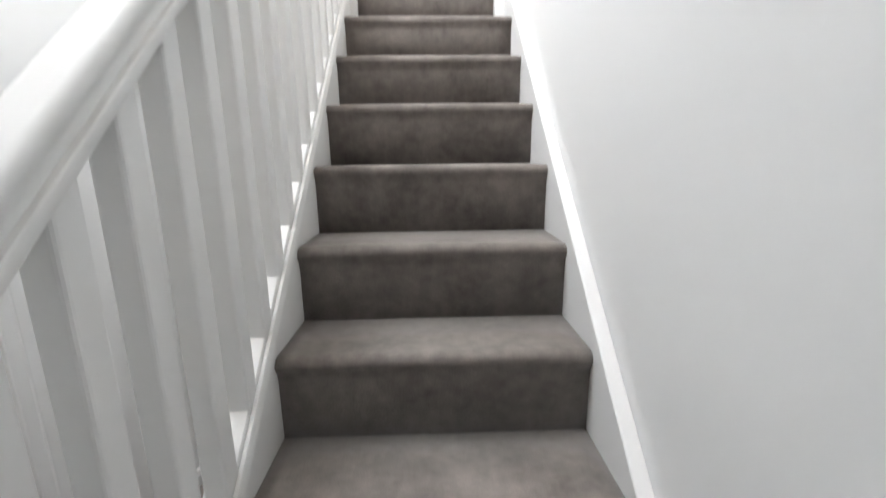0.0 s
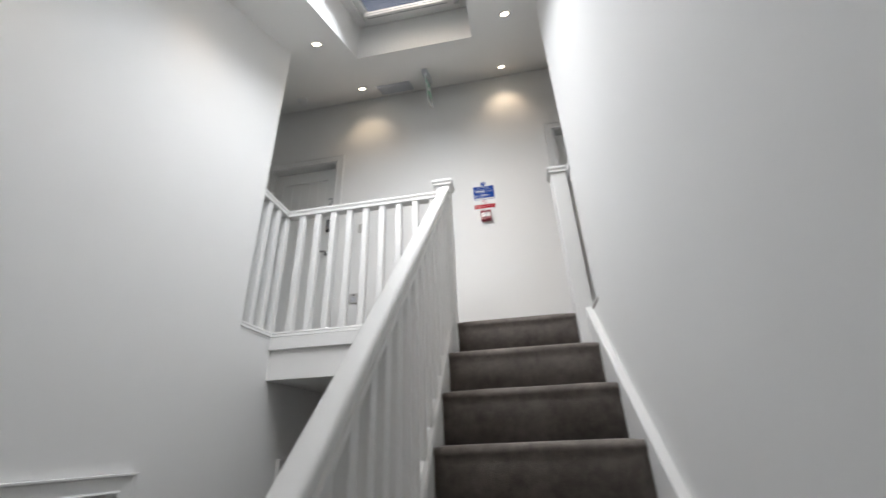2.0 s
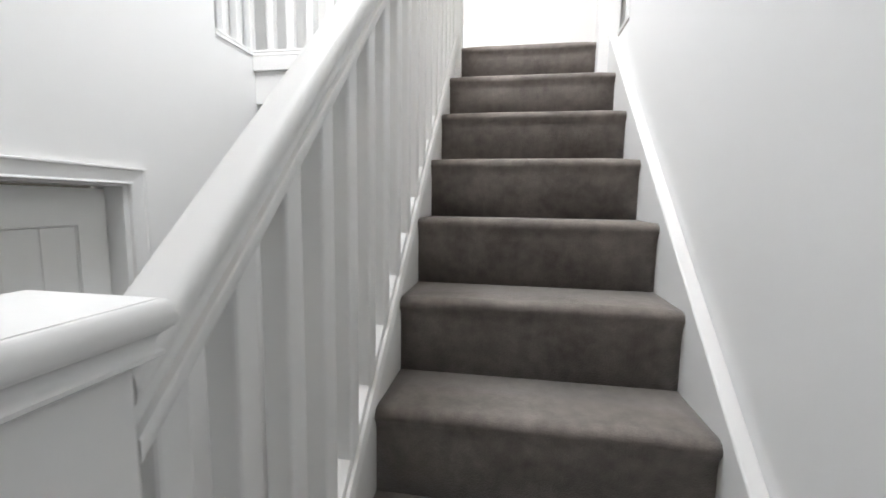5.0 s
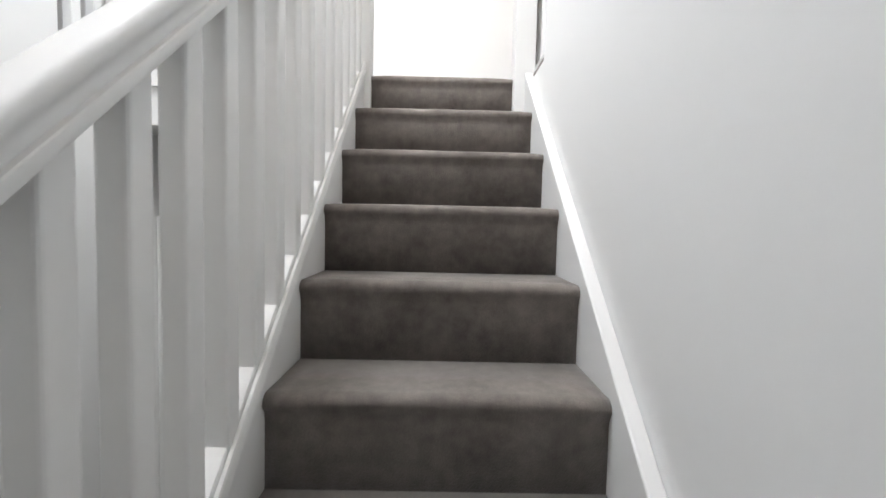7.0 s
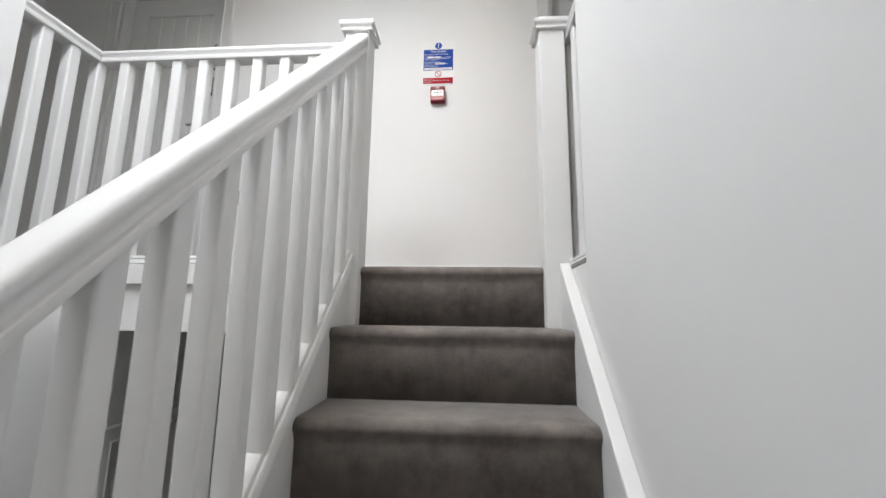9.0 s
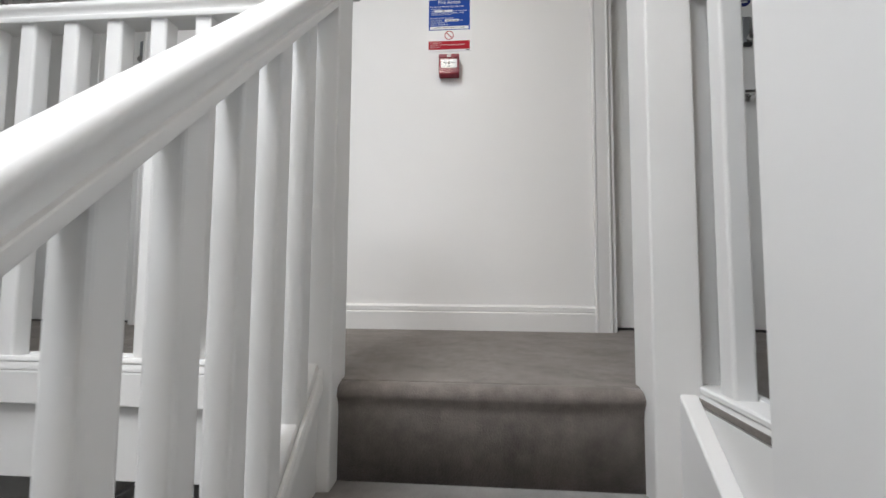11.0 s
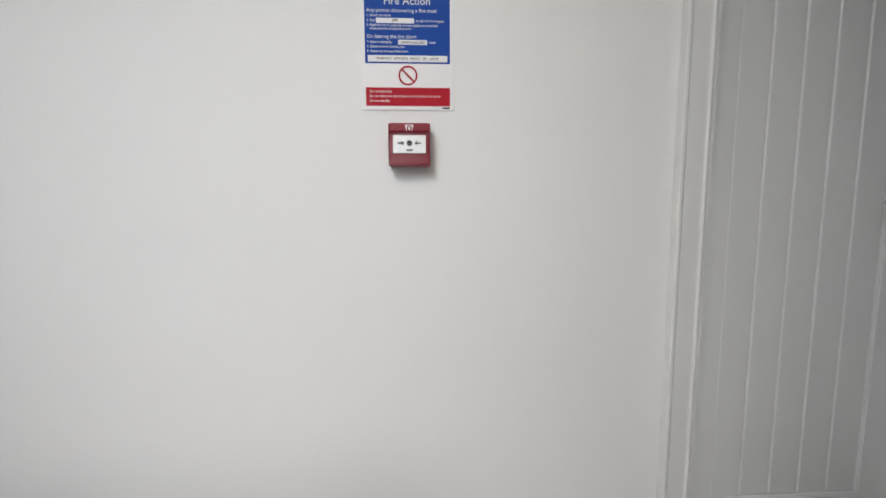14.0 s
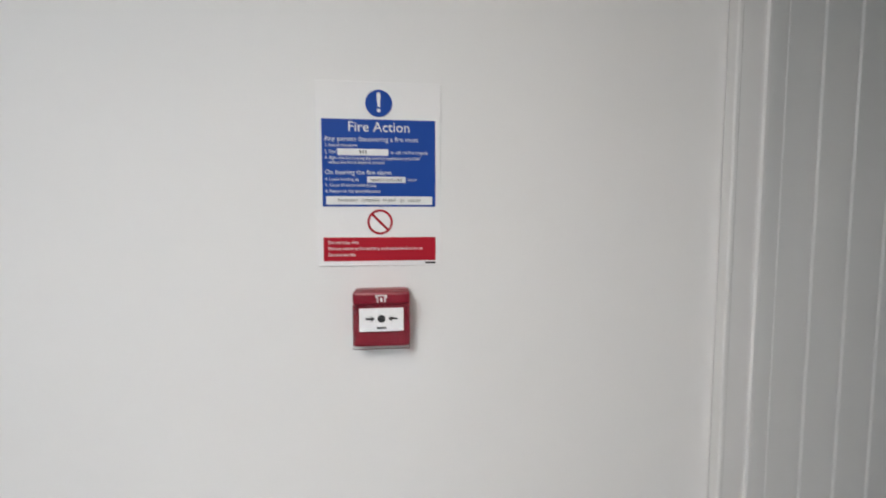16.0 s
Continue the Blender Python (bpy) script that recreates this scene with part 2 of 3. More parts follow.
wall_x("wall_side", 1.42, 0.13, ENDR, W, -0.24, 3.2, [(0.10, 0.79, -0.03, HEAD + 0.02)], "white painted wall with a doorway")
# unseen walls added behind the side doorway to keep outside light from leaking in
wall_x("wall_room", 2.3, 0.13, ENDR - 0.13, W + 0.13, -0.24, 3.2)
wall_y("wall_room_front", ENDR - 0.13, 0.13, 1.55, 2.3, -0.24, 3.0)
wall_y("wall_room_back", W, 0.13, 1.55, 2.3, -0.24, 3.2)

# sloping ceiling with the roof window shaft
bm = slab([-2.93, 2.43], [-3.33, 1.02], [(HX0, HX1, HY0, HY1)], lambda u, v, w: (u, v, ceil_z(v) + w), ROOF)
tagged(mesh_ob("ceiling", bm, CEILM), "white painted sloping ceiling with a roof window shaft", "ceiling", kind="structure")

# landing structure and its carpet
cut = [(XL - 0.13, RX - 0.03, -0.4, RY), (RX - 0.03, XR, -0.4, 0.03), (-2.93, XL - 0.13, -0.4, ENDL), (XR, 2.43, -0.4, ENDR)]
bm = slab([-2.93, 2.43], [-0.4, 1.02], cut, lambda u, v, w: (u, v, -0.235 + w), 0.22)
tagged(mesh_ob("ceiling_hall", bm, CEILM), "white painted underside of the upper landing", "ceiling", kind="structure")
bm = slab([-2.8, 2.3], [-0.4, 1.0], cut, lambda u, v, w: (u, v, -0.012 + w), 0.012)
tagged(mesh_ob("floor_landing", bm, CARPET), "taupe cut-pile carpet on the upper landing", "carpet", kind="structure")
bm = slab([XL - 0.13, XR + 0.13], [1.02, 2.43], [], lambda u, v, w: (u, v, -0.235 + w), 0.22)
tagged(mesh_ob("ceiling_hall_end", bm, CEILM), "plain white ceiling at the hall's end", "ceiling", kind="structure")
bm = slab([XL - 0.13, XR + 0.13], [-3.33, 2.43], [], lambda u, v, w: (u, v, LOW - 0.1 + w), 0.1)
tagged(mesh_ob("floor_hall", bm, CARPET), "taupe carpet on the lower hall floor", "carpet", kind="structure")
# quarter landing and the few steps that lead up to it from the hall
bm = boxed(-0.41, XR, -3.2, -10 * G + 0.02, LOW, QL)
tagged(mesh_ob("floor_quarter_landing", bm, CARPET), "taupe carpeted quarter landing at the stair foot", "landing", kind="structure")
for i in range(1, 4):
    bm = boxed(-0.41 - 0.22 * i, -0.41 - 0.22 * (i - 1), -3.2, -2.05, LOW, QL - 0.17 * i, 0.012)
    tagged(mesh_ob("lower_step", bm, CARPET), "taupe carpeted step below the quarter landing", "step", "lower steps", "structure")


# ---- staircase ----
def step_bm(k):
    """Carpeted step k counted from the top: rounded nosing, riser below it, tread behind it."""
    bm = bmesh.new()
    y, z = -(k - 1) * G, -(k - 1) * R
    back = y + (G + 0.012 if k > 1 else 0.0298)
    rr = 0.021
    prof = [(back, z - 0.03), (back, z - 0.001), (y + (rr + 0.05 if k > 1 else 0.026), z)]
    for i in range(7):
        a = radians(90 + i * 20)
        prof.append((y + rr + math.cos(a) * rr, z - rr + math.sin(a) * rr))
    prof += [(y + 0.009, z - 0.042), (y + 0.0125, z - 0.06), (y + 0.0125, z - R - 0.002), (y + 0.05, z - R - 0.002), (y + 0.05, z - 0.03)]
    x0, x1 = (SL, SR) if k > 1 else (RX + 0.047, 0.308)
    n = 14
    rows = []
    for j in range(n + 1):
        x = x0 + (x1 - x0) * j / n
        row = []
        for i, (py, pz) in enumerate(prof):
            wob = 0.0022 * noise.noise(Vector((x * 5, k * 3.1, i * 0.35))) if 1 < i < 13 else 0
            sag = -0.004 * (abs(2 * j / n - 1) ** 8) if 2 <= i <= 8 else 0
            row.append(bm.verts.new((x, py + wob, pz + wob * 0.6 + sag)))
        rows.append(row)
    m = len(prof)
    for j in range(n):
        for i in range(m):
            bm.faces.new((rows[j][i], rows[j][(i + 1) % m], rows[j + 1][(i + 1) % m], rows[j + 1][i]))
    bm.faces.new(rows[0])
    bm.faces.new(rows[-1][::-1])
    return bm


stairs = empty("staircase", "straight flight of taupe carpeted stairs between white strings", "stairs", (0, -1.0, QL))
inv = Matrix.Translation((0, 1.0, -QL))


def onto(bm, m=inv):
    bmesh.ops.transform(bm, matrix=m, verts=bm.verts)
    return bm


for k in range(1, 11):
    part("carpeted_step", onto(step_bm(k)), CARPET, stairs, "taupe cut-pile carpet wrapped over the nosing" if k == 1 else "", True)


def line_z(y):
    return y * R / G


def raked(x0, x1, y0, y1, lo, hi, floor=None, bevel=0.0):
    """A raked board between two heights above the nosing line."""
    bm = bmesh.new()
    vs = []
    for x in (x0, x1):
        vs.append([bm.verts.new((x, y, z)) for y, z in ((y0, line_z(y0) + lo if floor is None else floor), (y1, line_z(y1) + lo if floor is None else floor), (y1, line_z(y1) + hi), (y0, line_z(y0) + hi))])
    for i in range(4):
        bm.faces.new((vs[0][i], vs[0][(i + 1) % 4], vs[1][(i + 1) % 4], vs[1][i]))
    bm.faces.new(vs[0][::-1])
    bm.faces.new(vs[1])
    if bevel:
        bmesh.ops.bevel(bm, geom=list(bm.edges), offset=bevel, segments=2, affect="EDGES", profile=0.5)
    return bm


HRX = -0.351                   # handrail line
YB, YT = -1.835, 0.01          # newel centres at foot and head
part("string", onto(raked(SL - 0.032, SL, YB + 0.045, YT - 0.045, -0.30, 0.030, bevel=0.002)), GLOSS, stairs, "white painted closed string")
part("string", onto(raked(SR, XR - 0.001, -2.04, -0.035, -0.30, 0.042, bevel=0.004)), GLOSS, stairs, "white painted wall string")
part("spandrel_panel", onto(raked(SL - 0.030, SL - 0.012, -2.02, 0.03, 0, -0.295, LOW)), WALL, stairs, "plain white panel under the flight")
bm = bmesh.new()
sweep(bm, [(SR - 0.2, -0.33), (SR - 0.2, -0.30), (SL - 0.01, -0.30), (SL - 0.01, -0.33)], (0, -2.0, line_z(-2.0)), (0, 0.03, line_z(0.03)), side=(1, 0, 0))
part("soffit", onto(bm), WALL, stairs)

RAILP = [(0.0, 0.0700), (0.012, 0.0698), (0.020, 0.0685), (0.026, 0.0655), (0.030, 0.0600), (0.0315, 0.0530), (0.0310, 0.0470), (0.0290, 0.0420), (0.0260, 0.0375), (0.0235, 0.0320),
         (0.0222, 0.0260), (0.0220, 0.0190), (0.0295, 0.0180), (0.0310, 0.0160), (0.0310, 0.0020), (0.0300, 0.0)]
RAILP = [(s * 0.9, u * 0.76) for s, u in RAILP]
RAILP = RAILP + [(-s, u) for s, u in RAILP[::-1] if s > 0]
BASEP = [(0.031, 0.0), (0.031, 0.012), (0.0285, 0.016), (0.031, 0.019), (0.0305, 0.026), (0.028, 0.029), (0.0215, 0.029), (0.0205, 0.024)]
BASEP = BASEP + [(-s, u) for s, u in BASEP[::-1]]
FILP = [(0.0195, 0.0), (0.0195, 0.010), (0.017, 0.013), (-0.017, 0.013), (-0.0195, 0.010), (-0.0195, 0.0)]


def rail(name, prof, a, b, parent, label=""):
    return part(name, shade(sweep(bmesh.new(), prof, a, b), 40), GLOSS, parent, label)


def baluster(parent, x, y, z0, z1):
    return part("baluster", boxed(x - 0.0205, x + 0.0205, y - 0.0205, y + 0.0205, z0, z1, 0.006, 3), GLOSS, parent)


def newel(parent, x, y, z0, z1, half=0.045):
    """Square post with a moulded cap; z1 is the top of the cap."""
    zc = z1 - 0.042
    post = part("newel_post", boxed(x - half, x + half, y - half, y + half, z0, zc + 0.004, 0.004, 2), GLOSS, parent, "square white newel post with a moulded cap")
    k = half / 0.045
    rings = [(0.0453, -0.001), (0.0565, 0.0), (0.0575, 0.0012), (0.0575, 0.0040), (0.0562, 0.0052), (0.0545, 0.0075), (0.0540, 0.0110), (0.0548, 0.0145), (0.0568, 0.0172), (0.0595, 0.0186), (0.0600, 0.0200),
             (0.0620, 0.0206), (0.0634, 0.0230), (0.0640, 0.0268), (0.0637, 0.0310), (0.0626, 0.0350), (0.0608, 0.0385), (0.0588, 0.0405), (0.0574, 0.0412), (0.0568, 0.0412), (0.0565, 0.0396), (0.0557, 0.0396), (0.0554, 0.0414), (0.0545, 0.0420)]
    bm = bmesh.new()
    prev = None
    for h, z in rings:
        ring = [bm.verts.new((x + sx * h * k, y + sy * h * k, zc + z)) for sx, sy in ((-1, -1), (1, -1), (1, 1), (-1, 1))]
        if prev:
            for i in range(4):
                bm.faces.new((prev[i], prev[(i + 1) % 4], ring[(i + 1) % 4], ring[i]))
        else:
            bm.faces.new(ring[::-1])
        prev = ring
    bm.faces.new(prev)
    part("newel_cap", shade(bm, 35), GLOSS, post)
    return post


# raked balustrade beside the flight
bal = empty("stair_balustrade", "white painted wooden stair balustrade with square balusters and moulded handrail", "balustrade")
newel(bal, RX + 0.001, YB, QL, -0.828, 0.0445)
newel(bal, RX + 0.002, YT, -0.24, 0.914)
y0, y1 = YB + 0.046, YT - 0.044
rail("base_rail", BASEP, (RX, y0, line_z(y0) + 0.030), (RX, y1, line_z(y1) + 0.030), bal, "grooved white base rail")
rail("handrail", RAILP, (HRX, y0, line_z(y0) + 0.806), (HRX, y1, line_z(y1) + 0.824), bal, "white painted moulded handrail")
y = -0.103
ys = []
while y > y0 + 0.03:
    ys.append(y)
    baluster(bal, RX, y, line_z(y) + 0.045, line_z(y) + 0.835)
    y -= G / 2
edges = [y1] + ys + [y0]
for a, b in zip(edges[:-1], edges[1:]):
    a2 = a - (0.0205 if a != y1 else 0)
    b2 = b + (0.0205 if b != y0 else 0)
    rail("fillet", FILP, (RX, b2, line_z(b2) + 0.062), (RX, a2, line_z(a2) + 0.062), bal)

# balustrade along the landing edge, returning to the left wall
lb = empty("landing_balustrade", "white painted wooden landing balustrade with square balusters", "balustrade")
TOPZ, BX = 0.826, -1.462
rail("base_rail", BASEP, (BX - 0.031, RY, 0.006), (RX - 0.045, RY, 0.006), lb)
rail("base_rail", BASEP, (BX, ENDL, 0.006), (BX, RY - 0.031, 0.006), lb)
rail("handrail", RAILP, (BX - 0.031, RY, TOPZ), (RX - 0.045, RY, TOPZ), lb)
rail("handrail", RAILP, (BX, ENDL, TOPZ), (BX, RY - 0.03, TOPZ), lb)
xs = [BX + 0.062 + 0.1115 * i for i in range(9)]
for x in xs:
    baluster(lb, x + 0.06, RY, 0.028, TOPZ + 0.03)
for y in (-0.172, -0.070, 0.040):
    baluster(lb, BX, y, 0.028, TOPZ + 0.03)
# short balustrade on the other side of the stair head
rb = empty("stair_head_balustrade", "short white painted balustrade beside the stair head", "balustrade")
RBX = 0.422                    # its line, along the end of the stair wall
newel(rb, 0.345, YT, -0.24, 0.893)
rail("base_rail", [(p * 1.3, u) for p, u in BASEP], (RBX, ENDR - 0.001, -0.008), (RBX, YT + 0.045, -0.008), rb)
rail("handrail", RAILP, (RBX, ENDR - 0.001, TOPZ - 0.01), (RBX, YT + 0.045, TOPZ - 0.01), rb)
for y in (0.020, -0.083):
    baluster(rb, RBX, y, 0.01, TOPZ + 0.02)

# landing edge boards
bm = boxed(XL, RX - 0.044, RY - 0.032, RY - 0.012, -0.070, 0.004, 0.003)
tagged(mesh_ob("trim_landing_edge", bm, GLOSS), "white painted nosing board along the landing edge", "trim", kind="structure")
bm = boxed(XL, RX - 0.03, RY - 0.014, RY + 0.012, -0.237, -0.066, 0.002)
tagged(mesh_ob("trim_landing_fascia", bm, GLOSS), "white painted fascia board under the landing edge", "trim", kind="structure")
bm = boxed(XL - 0.13, XL + 0.002, ENDL, RY + 0.02, -0.008, 0.005, 0.002)
tagged(mesh_ob("trim_wall_top", bm, GLOSS), "white capping on the low stairwell wall", "trim", kind="structure")


# ---- doors ----
def door_frame(name, w, head, label, casing=1.0):
    """Lining, stops and moulded architrave round an opening of width w, in local x, facing -y; z from 0."""
    ob = empty(name, label, "door", kind="structure")
    t = 0.023
    for x0, x1 in ((0, t), (w - t, w)):
        part("lining", boxed(x0, x1, -0.002, 0.131, 0, head + 0.02), GLOSS, ob)
    part("lining", boxed(t, w - t, -0.002, 0.131, head - 0.003, head + 0.02), GLOSS, ob)
    prof = [(0.0, 0.0), (0.0, -0.014), (0.003, -0.017), (0.007, -0.017), (0.010, -0.014), (0.014, -0.0135), (0.055, -0.0165), (0.060, -0.021), (0.066, -0.021), (0.068, -0.018), (0.068, 0.0)]
    prof = [(a * casing, d) for a, d in prof]
    for sgn, base in ((-1, 0.004), (1, w - 0.004)):
        b2 = bmesh.new()
        lo = [b2.verts.new((base + sgn * s, d - 0.002, 0)) for s, d in prof]
        hi = [b2.verts.new((base + sgn * s, d - 0.002, head + 0.004 + s)) for s, d in prof]
        for i in range(len(prof) - 1):
            b2.faces.new((lo[i], lo[i + 1], hi[i + 1], hi[i]))
        b2.faces.new(lo)
        b2.faces.new(hi)
        part("architrave", b2, GLOSS, ob)
    b2 = bmesh.new()
    lf = [b2.verts.new((0.004 - s, d - 0.002, head + 0.004 + s)) for s, d in prof]
    rt = [b2.verts.new((w - 0.004 + s, d - 0.002, head + 0.004 + s)) for s, d in prof]
    for i in range(len(prof) - 1):
        b2.faces.new((lf[i], lf[i + 1], rt[i + 1], rt[i]))
    b2.faces.new(lf)
    b2.faces.new(rt)
    part("architrave", b2, GLOSS, ob)
    return ob


def door_leaf(w, h, parent, depth=0.040, boards=5, groove=1.0):
    """Moulded leaf from x 0 to w, its face at y 0 towards -y: a sunk field with upright V joints."""
    sx, z0, z1 = 0.100, 0.185, h - 0.125
    px0, px1 = sx, w - sx
    leaf = part("leaf", slab([0, w], [0, h], [(px0, px1, z0, z1)], lambda u, v, q: (u, q, v), 0.012), DOORW, parent, "white boarded moulded door leaf")
    part("leaf_back", boxed(0, w, 0.012, depth, 0, h), DOORW, leaf)
    bw = (px1 - px0 - 0.012) / boards
    b2 = bmesh.new()
    g = 0.006
    for x0, x1, za, zb in ((px0, px1, z0, z0 + g), (px0, px1, z1 - g, z1)):
        box(b2, x0, x1, 0.003, 0.012, za, zb, 0.0015, 1)
    for x0, x1 in ((px0, px0 + g), (px1 - g, px1)):
        box(b2, x0, x1, 0.003, 0.012, z0, z1, 0.0015, 1)
    part("panel_mould", b2, DOORW, leaf)
    for i in range(boards):
        x0 = px0 + g + i * bw
        part("board", boxed(x0 + 0.0009 * groove, x0 + bw - 0.0009 * groove, 0.0055, 0.0125, z0 + g + 0.001, z1 - g - 0.001, 0.0026 * groove, 1), DOORW, leaf)
    return leaf


def text_mesh(s, size, extrude=0.0006, align="CENTER"):
    cu = bpy.data.curves.new("text", "FONT")
    cu.body, cu.size, cu.extrude, cu.align_x, cu.resolution_u = s, size, extrude, align, 3
    tmp = bpy.data.objects.new("text", cu)
    scene.collection.objects.link(tmp)
    bpy.context.view_layer.update()
    me = bpy.data.meshes.new_from_object(tmp.evaluated_get(bpy.context.evaluated_depsgraph_get()))
    bpy.data.objects.remove(tmp)
    bpy.data.curves.remove(cu)
    return me


def lettering(s, size, x, y, z, material, parent, align="CENTER", name="lettering", stretch=1.0, bold=False):
    """Words standing upright and facing -y, baseline at z."""
    me = text_mesh(s, size, 0.0006, align)
    for v in me.vertices:
        c = v.co.copy()
        v.co = (x + c.x * stretch, y - c.z, z + c.y)
    me.materials.append(material)
    ob = new(name, me)
    ob.parent = parent
    return ob


def disc(r, x, y, z, material, parent, name="disc", depth=0.002):
    return part(name, cyl(bmesh.new(), (x, y, z), r, depth, "Y", 40), material, parent)


def lever(parent, x, z, y=0.0, to=-1):
    """Steel lever handle on a round rose; to: the way the lever points along x."""
    rose = part("rose", cyl(bmesh.new(), (x, y - 0.004, z), 0.026, 0.009, "Y", 32, bevel=0.002), CHROME, parent, "brushed steel lever handle", True)
    b2 = cyl(bmesh.new(), (x, y - 0.028, z), 0.009, 0.045, "Y", 16)
    cyl(b2, (x + to * 0.055, y - 0.048, z), 0.0085, 0.125, "X", 16, bevel=0.003)
    part("lever", b2, CHROME, rose, "", True)
    return rose


def lock_case(parent, x, z, y=0.0):
    """Upright digital lock: dark rounded surround, steel plate, knob below."""
    b2 = boxed(x - 0.025, x + 0.025, y - 0.012, y, z - 0.065, z + 0.065, 0.008, 3)
    case = part("lock_case", b2, DARK, parent, "dark upright door lock with a steel face")
    part("lock_plate", boxed(x - 0.018, x + 0.018, y - 0.018, y - 0.010, z - 0.05, z + 0.058, 0.004, 2), ALU, case)
    for i in range(5):
        part("push_button", cyl(bmesh.new(), (x + 0.009, y - 0.019, z + 0.046 - i * 0.013), 0.0042, 0.006, "Y", 14, bevel=0.001), CHROME, case, "", True)
    part("lock_knob", cyl(bmesh.new(), (x + 0.004, y - 0.027, z - 0.036), 0.0145, 0.024, "Y", 20, bevel=0.003), CHROME, case, "", True)


def fire_disc(parent, x, z, y=0.0, r=0.029):
    d = disc(r, x, y - 0.001, z, NAVY, parent, "fire_door_disc")
    tagged(d, "round navy fire door disc with white lettering")
    for k, ww in ((0.5, 0.6), (0.0, 0.8), (-0.5, 0.6)):
        part("lettering_bar", boxed(x - r * ww * 0.8, x + r * ww * 0.8, y - 0.0027, y - 0.0018, z + k * r * 0.7 - 0.0022, z + k * r * 0.7 + 0.0022), PAPER, d)


def stand(ob, x, y, z, rz):
    ob.matrix_basis = pose(x, y, z, 0, 0, rz)


def full_door(name, w, head, number, lock_right, label, gap=0.007, marks=(1.475, 1.400, 1.255, 0.975), edge_dark=0.003, casing=1.0, groove=1.0):
    fr = door_frame(name, w, head, label, casing)
    lw = w - 0.046 - 0.003 - edge_dark
    leaf = door_leaf(lw, head - 0.012 - gap, fr, groove=groove)
    leaf.matrix_basis = pose(0.026, 0.072, gap)
    ex = lw - 0.047 if lock_right else 0.047
    if number:
        lettering(number, 0.125, ex, -0.0015, marks[0], ALU, leaf, name="door_number")
        fire_disc(leaf, ex, marks[1])
        lock_case(leaf, ex, marks[2])
        lever(leaf, ex, marks[3], 0.0, -1 if lock_right else 1)
    # dark strip paints the lock-side gap's shade along with its intumescent strip
    sx0 = w - 0.0232 - edge_dark if lock_right else 0.0232
    part("edge_gap_strip", boxed(sx0, sx0 + edge_dark, 0.072, 0.110, 0.010, head - 0.004), SHADOWGAP, fr, "dark strip along the lock edge, for gap shade and intumescent strip")
    # dark bar under the leaf stands in for the shade of that gap
    part("sill_gap_shade", boxed(0.023, w - 0.023, 0.0705, 0.125, 0, 0.0065), SHADOWGAP, fr)
    return fr


d3 = full_door("door_3", D3[1] - D3[0], HEAD, "3", True, "white boarded door numbered 3, shut, in a white frame", gap=0.011, edge_dark=0.006)
stand(d3, D3[0], W, 0, 0)
d2 = full_door("door_2", D2[1] - D2[0], HEAD, "2", True, "white boarded door numbered 2, shut, in a white frame")
stand(d2, D2[0], W, 0, 0)
# the left wall faces +x: local x runs towards +y, local -y towards +x
d1 = full_door("door_1", D1[1] - D1[0], 1.969, "1", False, "white boarded door numbered 1, shut, with steel lever", marks=(1.551, 1.480, 1.341, 1.051), casing=0.9, groove=0.35)
stand(d1, XL, D1[0], LOW, 90)
d4 = full_door("door_4", D4[1] - D4[0], 1.969, "", True, "white cupboard door under the landing, in a white frame", edge_dark=0.012)
part("latch", boxed(D4[1] - D4[0] - 0.060, D4[1] - D4[0] - 0.030, 0.045, 0.071, 1.47, 1.53, 0.004, 2), DARK, d4, "small dark latch")
stand(d4, XL, D4[0], LOW, 90)
# doorway in the side wall and its door, standing half open
fr = door_frame("doorway", 0.69, HEAD, "white painted door frame of the side doorway")
stand(fr, 1.42, 0.79, 0, -90)
od = empty("open_door", "white boarded door standing half open on the landing", "door")
lf = door_leaf(0.655, 1.925, od)
lf.matrix_basis = pose(0, 0, 0.0)
lever(lf, 0.05, 0.975, 0.0, 1)
part("thumb_turn", cyl(bmesh.new(), (0.05, -0.006, 0.880), 0.024, 0.012, "Y", 28, bevel=0.003), CHROME, lf, "round steel thumb turn", True)
# dark strip put below the open leaf in place of the shade there
part("leaf_gap_shade", boxed(0.0, 0.655, 0.008, 0.034, -0.008, 0.0), SHADOWGAP, lf)
od.matrix_basis = pose(0.966, 0.560, 0.012, 0, 0, -46)

# ---- skirting ----
SKP = [(0.0, 0.0), (0.0, 0.104), (-0.004, 0.104), (-0.008, 0.100), (-0.014, 0.096), (-0.0145, 0.080), (-0.0125, 0.077), (-0.0145, 0.074), (-0.0165, 0.072), (-0.0165, 0.0)]


def skirting(name, a, b, side):
    bm2 = bmesh.new()
    sweep(bm2, SKP, a, b, side=side)
    return tagged(mesh_ob(name, bm2, GLOSS), "white painted moulded skirting board", "skirting", kind="structure")


skirting("baseboard_far", (D2[1] + 0.064, W - 0.0005, 0), (D3[0] - 0.064, W - 0.0005, 0), (0, 1, 0))
skirting("baseboard_left", (XL + 0.0005, -2.0, LOW), (XL + 0.0005, D1[0] - 0.064, LOW), (-1, 0, 0))
skirting("baseboard_hall", (XL + 0.0005, D1[1] + 0.064, LOW), (XL + 0.0005, D4[0] - 0.064, LOW), (-1, 0, 0))


